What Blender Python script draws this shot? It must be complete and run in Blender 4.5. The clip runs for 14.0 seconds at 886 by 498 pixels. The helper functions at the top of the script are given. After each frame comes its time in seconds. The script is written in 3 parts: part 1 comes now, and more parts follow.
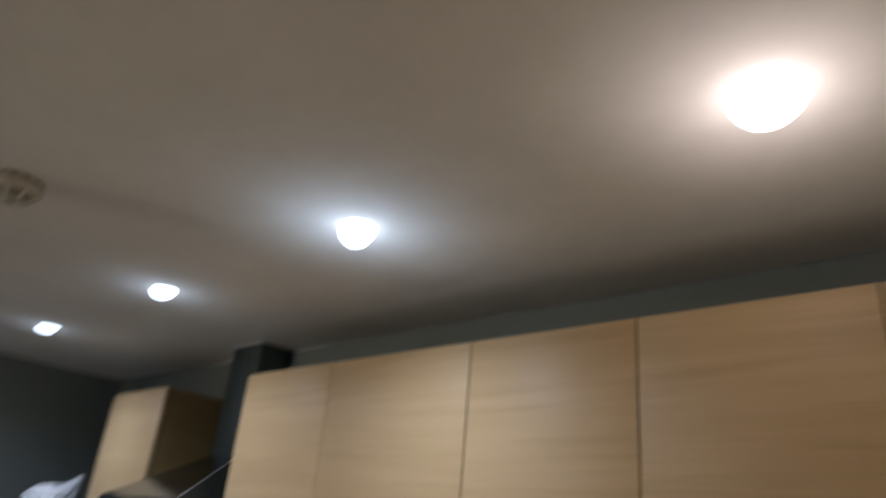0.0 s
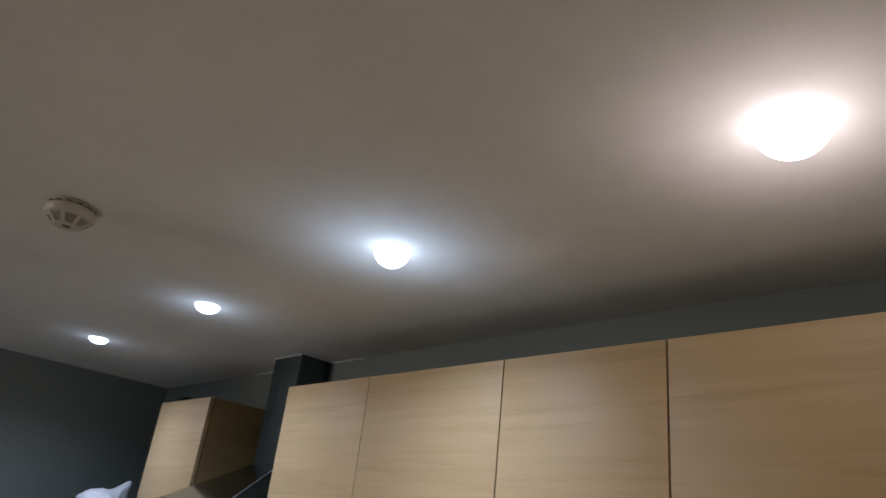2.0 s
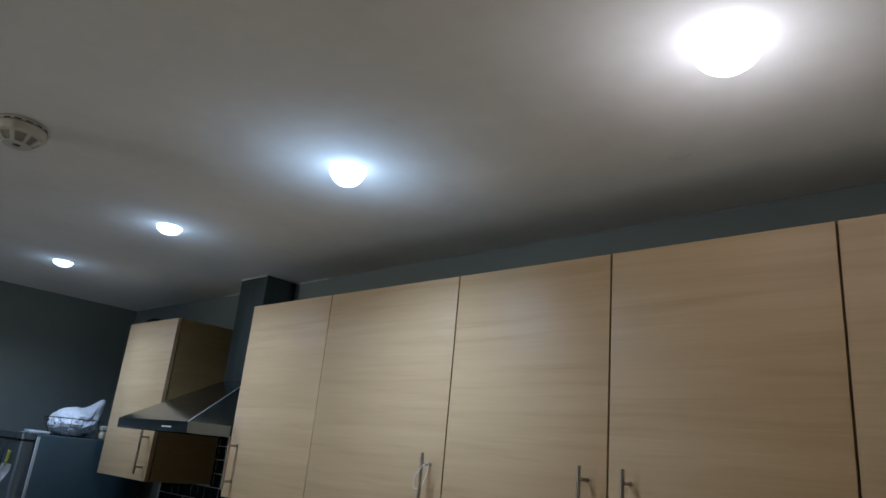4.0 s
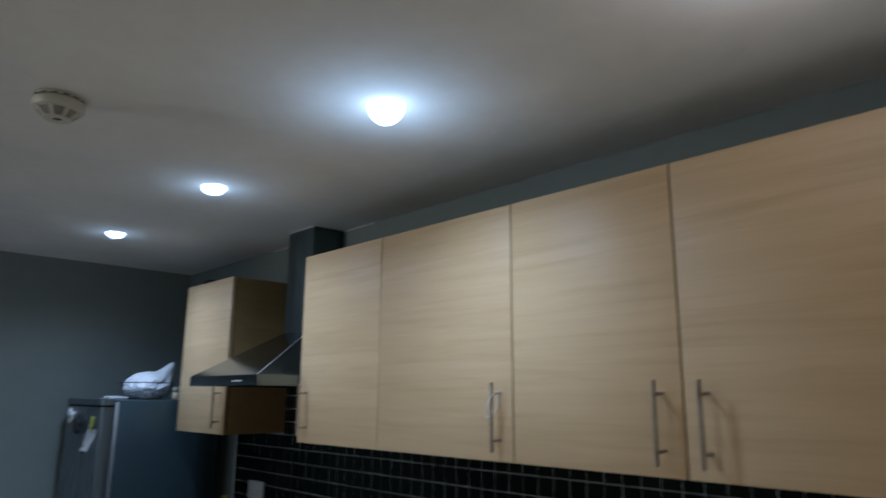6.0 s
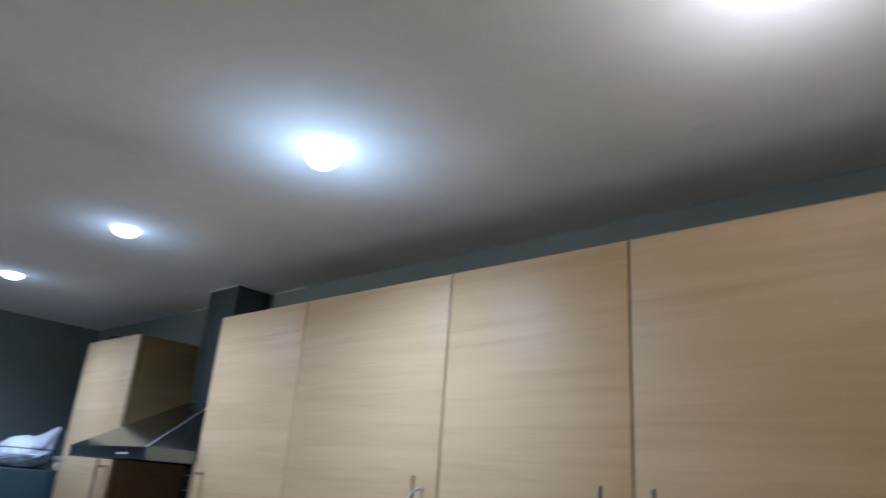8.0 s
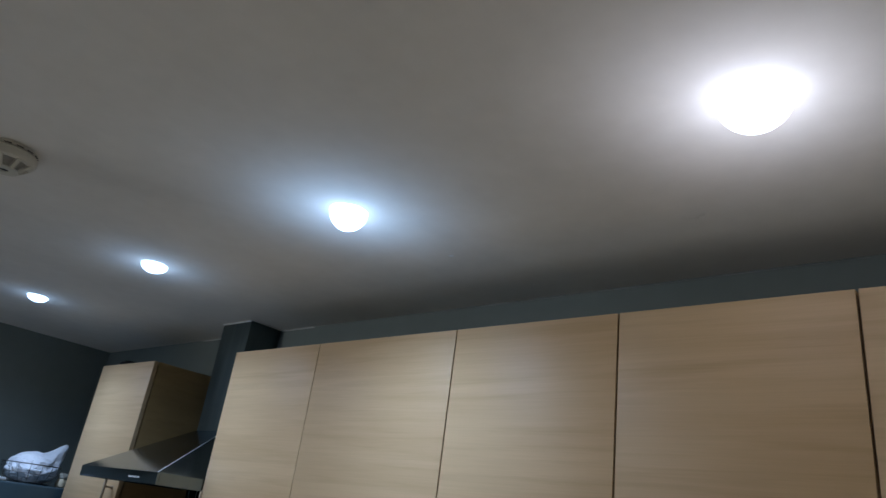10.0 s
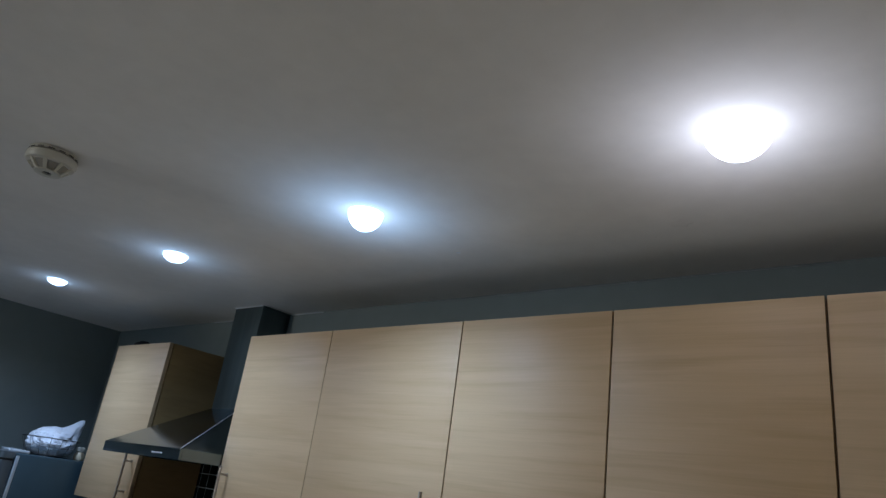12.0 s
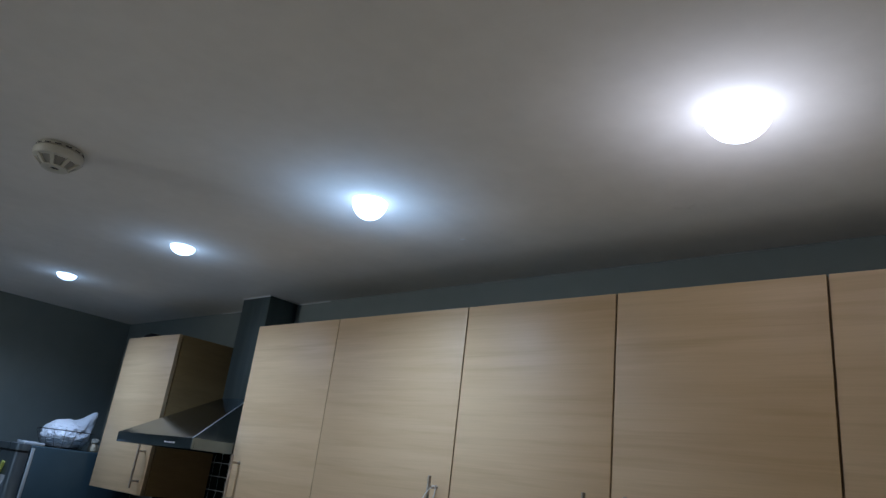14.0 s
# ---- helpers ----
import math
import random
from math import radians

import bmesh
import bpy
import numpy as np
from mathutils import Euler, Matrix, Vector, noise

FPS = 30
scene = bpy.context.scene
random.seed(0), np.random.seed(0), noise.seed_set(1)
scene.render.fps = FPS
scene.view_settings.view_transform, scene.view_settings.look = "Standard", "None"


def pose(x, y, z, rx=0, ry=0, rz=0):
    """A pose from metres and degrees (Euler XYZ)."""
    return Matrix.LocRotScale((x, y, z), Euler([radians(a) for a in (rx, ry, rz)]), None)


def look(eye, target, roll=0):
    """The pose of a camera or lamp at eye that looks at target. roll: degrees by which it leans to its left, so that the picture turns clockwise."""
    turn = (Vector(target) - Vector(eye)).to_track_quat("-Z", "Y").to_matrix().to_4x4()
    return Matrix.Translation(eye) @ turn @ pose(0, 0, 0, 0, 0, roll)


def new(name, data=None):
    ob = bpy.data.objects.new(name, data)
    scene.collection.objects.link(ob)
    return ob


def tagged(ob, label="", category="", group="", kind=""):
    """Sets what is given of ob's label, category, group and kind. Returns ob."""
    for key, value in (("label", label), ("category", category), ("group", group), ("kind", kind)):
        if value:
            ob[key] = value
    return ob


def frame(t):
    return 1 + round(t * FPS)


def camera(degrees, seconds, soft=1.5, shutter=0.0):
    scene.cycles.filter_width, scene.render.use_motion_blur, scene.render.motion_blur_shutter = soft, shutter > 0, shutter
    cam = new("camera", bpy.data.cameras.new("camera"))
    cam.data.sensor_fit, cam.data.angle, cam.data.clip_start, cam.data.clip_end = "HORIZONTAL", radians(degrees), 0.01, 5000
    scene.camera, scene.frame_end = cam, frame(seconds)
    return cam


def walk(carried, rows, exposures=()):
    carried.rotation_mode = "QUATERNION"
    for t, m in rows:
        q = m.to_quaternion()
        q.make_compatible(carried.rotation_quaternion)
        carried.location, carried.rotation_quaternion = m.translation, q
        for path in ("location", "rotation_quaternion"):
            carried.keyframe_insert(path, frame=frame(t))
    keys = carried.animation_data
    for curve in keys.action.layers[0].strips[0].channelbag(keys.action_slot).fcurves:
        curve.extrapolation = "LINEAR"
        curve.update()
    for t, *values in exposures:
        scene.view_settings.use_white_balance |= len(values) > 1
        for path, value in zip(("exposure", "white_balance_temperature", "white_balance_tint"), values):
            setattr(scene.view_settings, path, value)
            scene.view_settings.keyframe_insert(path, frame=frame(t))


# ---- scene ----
cam = camera(66.1, 14.0, soft=1.4, shutter=1.0)
PATH = [
    (0, (4.185, -1.765, 1.661), (2.932, -0.426, 2.459), 5.6),
    (0.1, (4.199, -1.744, 1.671), (2.879, -0.447, 2.43), 6.2),
    (0.2, (4.215, -1.76, 1.684), (2.842, -0.539, 2.473), 5.1),
    (0.3, (4.227, -1.763, 1.694), (2.829, -0.578, 2.495), 4.8),
    (0.5, (4.231, -1.772, 1.695), (2.823, -0.613, 2.516), 4.7),
    (1, (4.232, -1.787, 1.693), (2.852, -0.588, 2.502), 6.0),
    (1.5, (4.228, -1.798, 1.688), (2.85, -0.58, 2.472), 6.4),
    (2, (4.233, -1.798, 1.687), (2.9, -0.539, 2.484), 6.8),
    (2.5, (4.251, -1.802, 1.683), (2.921, -0.508, 2.43), 6.4),
    (3, (4.272, -1.803, 1.662), (2.922, -0.463, 2.28), 5.9),
    (3.2, (4.283, -1.797, 1.662), (2.95, -0.441, 2.283), 5.6),
    (5.3, (4.299, -1.775, 1.648), (2.989, -0.369, 2.204), 4.8),
    (5.5, (4.291, -1.775, 1.648), (2.978, -0.37, 2.199), 3.7),
    (6, (4.247, -1.783, 1.646), (2.824, -0.443, 2.071), 0.4),
    (6.5, (4.19, -1.736, 1.629), (2.734, -0.428, 2.039), -0.3),
    (7, (4.132, -1.644, 1.639), (2.646, -0.396, 2.123), 0.1),
    (7.5, (4.112, -1.601, 1.629), (2.708, -0.293, 2.192), 2.4),
    (8, (4.113, -1.614, 1.65), (2.849, -0.22, 2.326), 4.4),
    (8.5, (4.104, -1.652, 1.659), (2.927, -0.189, 2.348), 6.1),
    (9, (4.114, -1.663, 1.672), (2.883, -0.287, 2.441), 7.2),
    (9.2, (4.134, -1.667, 1.664), (2.888, -0.31, 2.442), 7.9),
    (11.3, (4.269, -1.935, 1.657), (3.027, -0.527, 2.346), 8.0),
    (11.5, (4.272, -1.929, 1.661), (3.027, -0.516, 2.335), 8.3),
    (12, (4.276, -1.928, 1.662), (3.034, -0.524, 2.358), 8.1),
    (12.5, (4.28, -1.929, 1.662), (3.032, -0.525, 2.348), 7.8),
    (13, (4.277, -1.929, 1.656), (2.993, -0.545, 2.316), 7.2),
    (13.5, (4.284, -1.93, 1.656), (3.014, -0.532, 2.315), 7.2),
    (14, (4.289, -1.936, 1.654), (3.03, -0.531, 2.315), 7.1),
]
# the camera drifts from a warm to a neutral white balance
EXPOSURES = [(0, 0.01, 7430, 18), (0.5, 0.05, 7330, 18), (1.5, 0.05, 7180, 18), (2, 0.05, 7030, 18), (3, 0.04, 6330, 14), (5.5, 0.12, 5980, 10), (6, 0.16, 5900, 10), (6.5, 0.56, 5810, 10), (7.5, 0.6, 5850, 13), (8, 0.6, 5850, 13), (8.5, 0.29, 5850, 13), (9, 0.07, 5910, 12), (11.5, 0.05, 5720, 11), (14, 0.03, 5730, 11)]
walk(cam, [(t, look(eye, target, roll)) for t, eye, target, roll in PATH], EXPOSURES)

# ---- world and lamps ----
CEIL = 2.40
world = bpy.data.worlds.new("world")
scene.world = world
world.use_nodes = True
world.node_tree.nodes["Background"].inputs[0].default_value = (0.02, 0.025, 0.03, 1)
world.node_tree.nodes["Background"].inputs[1].default_value = 0.2

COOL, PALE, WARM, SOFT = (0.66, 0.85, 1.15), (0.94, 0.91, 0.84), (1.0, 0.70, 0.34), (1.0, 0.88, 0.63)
# x, y, tint, watts and width of the beam, watts of the added bloom light, radius and depth of the domed lens, strength
# of its glow
LAMPS = [(0.873, -0.753, COOL, 24, 158, 0.3, 0.043, 0.024, 4), (1.905, -0.745, COOL, 18, 158, 0.6, 0.045, 0.028, 5),
         (2.918, -0.741, COOL, 19, 158, 2.1, 0.050, 0.052, 6), (3.933, -0.749, PALE, 70, 84, 2.1, 0.064, 0.062, 4.5),
         # the last four are unseen, added for warm light, bounce and the west wall
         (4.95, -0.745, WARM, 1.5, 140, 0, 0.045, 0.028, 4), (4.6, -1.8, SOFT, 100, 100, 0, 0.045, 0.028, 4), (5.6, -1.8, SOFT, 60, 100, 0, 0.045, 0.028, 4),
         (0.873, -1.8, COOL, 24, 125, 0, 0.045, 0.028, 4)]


def lamp_data(kind, watts, tint, size):
    data = bpy.data.lights.new("downlight", kind)
    data.energy, data.color, data.shadow_soft_size = watts, tint, size
    return data


for lx, ly, tint, watts, width, bloom, lr, depth, glow in LAMPS:
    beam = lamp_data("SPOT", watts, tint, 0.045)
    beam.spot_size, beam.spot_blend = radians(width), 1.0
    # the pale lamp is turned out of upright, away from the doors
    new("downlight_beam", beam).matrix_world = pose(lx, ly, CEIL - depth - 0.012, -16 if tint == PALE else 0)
    if bloom:
        # added upward light below the lamp, imitates bloom on the ceiling
        halo = lamp_data("SPOT", bloom, {COOL: (0.45, 0.68, 1.0), PALE: (0.85, 0.84, 0.92)}[tint], 0.03)
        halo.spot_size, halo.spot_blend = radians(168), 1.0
        new("bloom_fill", halo).matrix_world = pose(lx, ly, CEIL - 0.13 - 0.045 * bloom, 180, 0, 0)
uplight = lamp_data("SPOT", 95, (1.0, 0.94, 0.82), 0.09)
uplight.spot_size, uplight.spot_blend = radians(44), 1.0
new("wall_lamp_light", uplight).matrix_world = look((0.80, -5.12, 2.02), (2.2, -0.7, 2.6))
# added fill in mid-air by the wall lamp, brightens the west wall
new("west_wall_fill", lamp_data("POINT", 13.0, (0.80, 0.93, 1.05), 0.05)).location = (0.80, -5.00, 1.85)


# ---- materials ----
def nodes_of(name, rough=0.5, metal=0.0, color=(0.5, 0.5, 0.5)):
    m = bpy.data.materials.new(name)
    m.use_nodes = True
    nt = m.node_tree
    b = nt.nodes["Principled BSDF"]
    b.inputs["Base Color"].default_value = (*color, 1)
    b.inputs["Roughness"].default_value = rough
    b.inputs["Metallic"].default_value = metal
    return m, nt, b


def mottled(name, a, b, scale, rough, metal=0.0, stretch=(1, 1, 1), bump=0.0, bump_scale=200, rough_var=0.08, fine=0.25):
    """A surface that varies at two scales: broad patches between two colours, and a fine grain with relief."""
    m, nt, bs = nodes_of(name, rough, metal)
    N, L = nt.nodes, nt.links
    co = N.new("ShaderNodeTexCoord")
    info = N.new("ShaderNodeObjectInfo")
    shift = N.new("ShaderNodeVectorMath")
    shift.operation = "MULTIPLY_ADD"
    rnd = N.new("ShaderNodeCombineXYZ")
    for i in range(3):
        L.new(info.outputs["Random"], rnd.inputs[i])
    shift.inputs[1].default_value = (7.3, 11.1, 5.7)
    L.new(rnd.outputs[0], shift.inputs[0])
    L.new(co.outputs["Object"], shift.inputs[2])
    mp = N.new("ShaderNodeMapping")
    mp.inputs["Scale"].default_value = stretch
    L.new(shift.outputs[0], mp.inputs[0])
    n1 = N.new("ShaderNodeTexNoise")
    n1.inputs["Scale"].default_value, n1.inputs["Detail"].default_value = scale, 5
    L.new(mp.outputs[0], n1.inputs["Vector"])
    n2 = N.new("ShaderNodeTexNoise")
    n2.inputs["Scale"].default_value, n2.inputs["Detail"].default_value = scale * 9, 4
    L.new(mp.outputs[0], n2.inputs["Vector"])
    mixf = N.new("ShaderNodeMix")
    mixf.inputs[0].default_value = fine
    L.new(n1.outputs[0], mixf.inputs[2])
    L.new(n2.outputs[0], mixf.inputs[3])
    ramp = N.new("ShaderNodeValToRGB")
    ramp.color_ramp.elements[0].position, ramp.color_ramp.elements[1].position = 0.32, 0.68
    ramp.color_ramp.elements[0].color, ramp.color_ramp.elements[1].color = (*a, 1), (*b, 1)
    L.new(mixf.outputs[0], ramp.inputs[0])
    L.new(ramp.outputs[0], bs.inputs["Base Color"])
    rr = N.new("ShaderNodeMapRange")
    rr.inputs[3].default_value, rr.inputs[4].default_value = max(0.02, rough - rough_var), min(1, rough + rough_var)
    L.new(n1.outputs[0], rr.inputs[0])
    L.new(rr.outputs[0], bs.inputs["Roughness"])
    if bump:
        n3 = N.new("ShaderNodeTexNoise")
        n3.inputs["Scale"].default_value, n3.inputs["Detail"].default_value = bump_scale, 3
        L.new(mp.outputs[0], n3.inputs["Vector"])
        bp = N.new("ShaderNodeBump")
        bp.inputs["Strength"].default_value, bp.inputs["Distance"].default_value = bump, 0.002
        L.new(n3.outputs[0], bp.inputs["Height"])
        L.new(bp.outputs[0], bs.inputs["Normal"])
    return m


def oak(name, pale, mid, streak, rough=0.5):
    """Pale oak-effect foil with long streaks along the local x axis."""
    m, nt, bs = nodes_of(name, rough)
    N, L = nt.nodes, nt.links
    co, info = N.new("ShaderNodeTexCoord"), N.new("ShaderNodeObjectInfo")
    rnd, shift = N.new("ShaderNodeCombineXYZ"), N.new("ShaderNodeVectorMath")
    shift.operation = "MULTIPLY_ADD"
    for i in range(3):
        L.new(info.outputs["Random"], rnd.inputs[i])
    shift.inputs[1].default_value = (9.0, 3.0, 6.0)
    L.new(rnd.outputs[0], shift.inputs[0])
    L.new(co.outputs["Object"], shift.inputs[2])
    outs = []
    for sc, st, det in ((1.0, (1.1, 3, 14), 4), (1.0, (2.2, 8, 44), 5), (1.0, (6, 30, 330), 3)):
        mp = N.new("ShaderNodeMapping")
        mp.inputs["Scale"].default_value = st
        L.new(shift.outputs[0], mp.inputs[0])
        n = N.new("ShaderNodeTexNoise")
        n.inputs["Scale"].default_value, n.inputs["Detail"].default_value = sc, det
        n.inputs["Distortion"].default_value = 0.35
        L.new(mp.outputs[0], n.inputs["Vector"])
        outs.append(n.outputs[0])
    r1 = N.new("ShaderNodeValToRGB")
    r1.color_ramp.elements[0].position, r1.color_ramp.elements[1].position = 0.36, 0.64
    r1.color_ramp.elements[0].color, r1.color_ramp.elements[1].color = (*mid, 1), (*pale, 1)
    L.new(outs[0], r1.inputs[0])
    r2 = N.new("ShaderNodeMapRange")
    r2.inputs[1].default_value, r2.inputs[2].default_value, r2.inputs[3].default_value, r2.inputs[4].default_value = 0.48, 0.72, 0.0, 0.42
    L.new(outs[1], r2.inputs[0])
    mx = N.new("ShaderNodeMix")
    mx.data_type = "RGBA"
    L.new(r2.outputs[0], mx.inputs[0])
    L.new(r1.outputs[0], mx.inputs[6])
    mx.inputs[7].default_value = (*streak, 1)
    mx2 = N.new("ShaderNodeMix")
    mx2.data_type, mx2.blend_type = "RGBA", "MULTIPLY"
    mx2.inputs[0].default_value = 0.22
    r3 = N.new("ShaderNodeValToRGB")
    r3.color_ramp.elements[0].position, r3.color_ramp.elements[1].position = 0.3, 0.7
    r3.color_ramp.elements[0].color, r3.color_ramp.elements[1].color = (0.72, 0.70, 0.68, 1), (1, 1, 1, 1)
    L.new(outs[2], r3.inputs[0])
    L.new(mx.outputs[2], mx2.inputs[6])
    L.new(r3.outputs[0], mx2.inputs[7])
    L.new(mx2.outputs[2], bs.inputs["Base Color"])
    bp = N.new("ShaderNodeBump")
    bp.inputs["Strength"].default_value, bp.inputs["Distance"].default_value = 0.12, 0.0006
    L.new(outs[1], bp.inputs["Height"])
    L.new(bp.outputs[0], bs.inputs["Normal"])
    return m


def glowing(name, color, strength):
    m, nt, bs = nodes_of(name, 0.3)
    bs.inputs["Base Color"].default_value = (0.9, 0.9, 0.9, 1)
    bs.inputs["Emission Color"].default_value = (*color, 1)
    bs.inputs["Emission Strength"].default_value = strength
    return m


M_CEIL = mottled("ceiling_paint", (0.655, 0.618, 0.558), (0.765, 0.728, 0.668), 2.1, 0.9, bump=0.12, bump_scale=160)
M_WALL = mottled("wall_paint", (0.174, 0.203, 0.192), (0.210, 0.242, 0.230), 1.6, 0.6, bump=0.2, bump_scale=220)
M_BACK = mottled("plain_wall_paint", (0.44, 0.42, 0.39), (0.52, 0.50, 0.46), 1.5, 0.7, bump=0.2)
M_FLOOR = mottled("floor_laminate", (0.51, 0.50, 0.485), (0.62, 0.605, 0.585), 2.0, 0.4, stretch=(1, 8, 1))
M_CAULK = mottled("white_caulk", (0.7, 0.7, 0.69), (0.8, 0.8, 0.79), 8, 0.6)
M_JOINT = mottled("old_paint_edge", (0.20, 0.215, 0.21), (0.34, 0.35, 0.34), 9, 0.7)
M_OAK = oak("oak_foil", (0.70, 0.500, 0.285), (0.648, 0.453, 0.250), (0.505, 0.332, 0.165))
# side oak toned well below the doors, shade by the hood put into it
M_OAK_SHADED = oak("oak_side_shaded", (0.325, 0.215, 0.088), (0.28, 0.182, 0.072), (0.205, 0.13, 0.05), 0.5)
# door edges in a darker oak, the gaps' shade put into the colour
M_EDGE_SHADE = oak("oak_edge_shade", (0.46, 0.325, 0.175), (0.40, 0.28, 0.15), (0.32, 0.22, 0.115))
M_CARC = mottled("carcass_melamine", (0.55, 0.52, 0.47), (0.6, 0.57, 0.52), 3, 0.5)
M_GAP = mottled("gap_shade_brown", (0.34, 0.225, 0.12), (0.40, 0.27, 0.15), 8, 0.7)
M_STEEL = mottled("brushed_steel", (0.40, 0.345, 0.29), (0.52, 0.455, 0.385), 3, 0.32, 1.0, stretch=(1, 1, 20), rough_var=0.06)
M_HOOD = mottled("hood_steel", (0.185, 0.23, 0.26), (0.24, 0.285, 0.315), 2.2, 0.18, 1.0, stretch=(3, 3, 1), rough_var=0.06)
M_CHIM = mottled("chimney_steel", (0.105, 0.138, 0.142), (0.145, 0.178, 0.182), 2.2, 0.45, 1.0, stretch=(18, 18, 1), rough_var=0.05)
M_EDGE = mottled("polished_edge_metal", (0.52, 0.61, 0.70), (0.62, 0.71, 0.80), 3, 0.3, 0.9, stretch=(1, 1, 0.2))
M_GLINT = mottled("glint_metal", (0.78, 0.8, 0.82), (0.88, 0.9, 0.92), 6, 0.45, 0.8)
M_FILTER = mottled("filter_mesh_metal", (0.22, 0.22, 0.22), (0.3, 0.3, 0.3), 60, 0.45, 0.9)
M_FRIDGE = mottled("fridge_side_paint", (0.038, 0.068, 0.084), (0.054, 0.090, 0.110), 2.0, 0.34, 0.3, rough_var=0.06)
M_FDOOR = mottled("fridge_door_metal", (0.15, 0.185, 0.21), (0.20, 0.24, 0.268), 1.8, 0.29, 0.75, stretch=(10, 10, 1), rough_var=0.06)
M_BLACK = mottled("black_plastic", (0.008, 0.008, 0.009), (0.014, 0.014, 0.015), 20, 0.7)
M_TILE = mottled("black_glazed_tile", (0.003, 0.0045, 0.004), (0.006, 0.009, 0.008), 9, 0.14, rough_var=0.06)
M_TILE.node_tree.nodes["Principled BSDF"].inputs["Specular IOR Level"].default_value = 0.14
M_GROUT = mottled("grey_grout", (0.42, 0.45, 0.41), (0.54, 0.56, 0.52), 14, 0.85, bump=0.4)
M_WHITE = mottled("white_plastic", (0.68, 0.68, 0.66), (0.74, 0.74, 0.72), 6, 0.4)
M_CREAM = mottled("aged_white_plastic", (0.48, 0.455, 0.37), (0.56, 0.53, 0.44), 14, 0.45)
M_SLOT = mottled("vent_slot", (0.03, 0.03, 0.028), (0.05, 0.05, 0.045), 10, 0.8)
M_SHADOWY = mottled("detector_recess_shade", (0.24, 0.225, 0.19), (0.3, 0.28, 0.24), 10, 0.7)
M_BAG = mottled("white_bag_film", (0.72, 0.76, 0.82), (0.84, 0.87, 0.92), 9, 0.42, bump=0.12, bump_scale=40)
M_WIRE = mottled("black_wire", (0.02, 0.02, 0.022), (0.04, 0.04, 0.04), 20, 0.35, 0.6)
M_JAR = mottled("cream_jar", (0.70, 0.58, 0.38), (0.78, 0.67, 0.47), 20, 0.5)
M_PAPER = mottled("note_paper", (0.78, 0.8, 0.8), (0.86, 0.87, 0.87), 12, 0.7)
M_GREEN = mottled("yellow_green_card", (0.42, 0.46, 0.08), (0.52, 0.55, 0.12), 20, 0.6)
M_YELLOW = mottled("yellow_petals", (0.62, 0.48, 0.03), (0.75, 0.62, 0.08), 30, 0.6)
M_LEAF = mottled("green_stems", (0.10, 0.14, 0.03), (0.16, 0.2, 0.05), 30, 0.6)
M_GREY = mottled("grey_card", (0.3, 0.33, 0.35), (0.42, 0.45, 0.47), 9, 0.35)
M_CORD = mottled("white_cord", (0.7, 0.7, 0.68), (0.8, 0.8, 0.78), 30, 0.7)
M_TOP = mottled("worktop_laminate", (0.022, 0.021, 0.020), (0.05, 0.048, 0.045), 40, 0.4)
GLOW_TINT = {COOL: (0.55, 0.78, 1.12), PALE: (0.86, 0.90, 1.05), WARM: WARM, SOFT: SOFT}
M_GLOW_BULB = glowing("lit_frosted_bulb", (0.8, 0.9, 1.0), 4)


# ---- mesh helpers ----
def box(bm, x0, x1, y0, y1, z0, z1, bevel=0.0, seg=2):
    r = bmesh.ops.create_cube(bm, size=1, matrix=Matrix.Translation(((x0 + x1) / 2, (y0 + y1) / 2, (z0 + z1) / 2)) @ Matrix.Diagonal((x1 - x0, y1 - y0, z1 - z0, 1)))
    if bevel:
        es = list({e for v in r["verts"] for e in v.link_edges})
        bmesh.ops.bevel(bm, geom=es, offset=bevel, segments=seg, affect="EDGES", profile=0.5)
    return bm


def cyl(bm, a, b, r, seg=16, r2=None):
    a, b = Vector(a), Vector(b)
    d = b - a
    m = Matrix.Translation((a + b) / 2) @ d.to_track_quat("Z", "Y").to_matrix().to_4x4()
    bmesh.ops.create_cone(bm, cap_ends=True, segments=seg, radius1=r, radius2=r if r2 is None else r2, depth=d.length, matrix=m)
    return bm


def lathe(bm, profile, seg=40, centre=(0, 0, 0)):
    """Turns a profile of (radius, z) about the z axis."""
    rings = []
    for r, z in profile:
        if r < 1e-6:
            rings.append([bm.verts.new((centre[0], centre[1], centre[2] + z))])
        else:
            rings.append([bm.verts.new((centre[0] + r * math.cos(i * math.tau / seg), centre[1] + r * math.sin(i * math.tau / seg), centre[2] + z)) for i in range(seg)])
    for p, q in zip(rings, rings[1:]):
        for i in range(seg):
            j = (i + 1) % seg
            if len(p) == 1:
                bm.faces.new((p[0], q[j], q[i]))
            elif len(q) == 1:
                bm.faces.new((p[i], p[j], q[0]))
            else:
                bm.faces.new((p[i], p[j], q[j], q[i]))
    bmesh.ops.recalc_face_normals(bm, faces=bm.faces)
    return bm


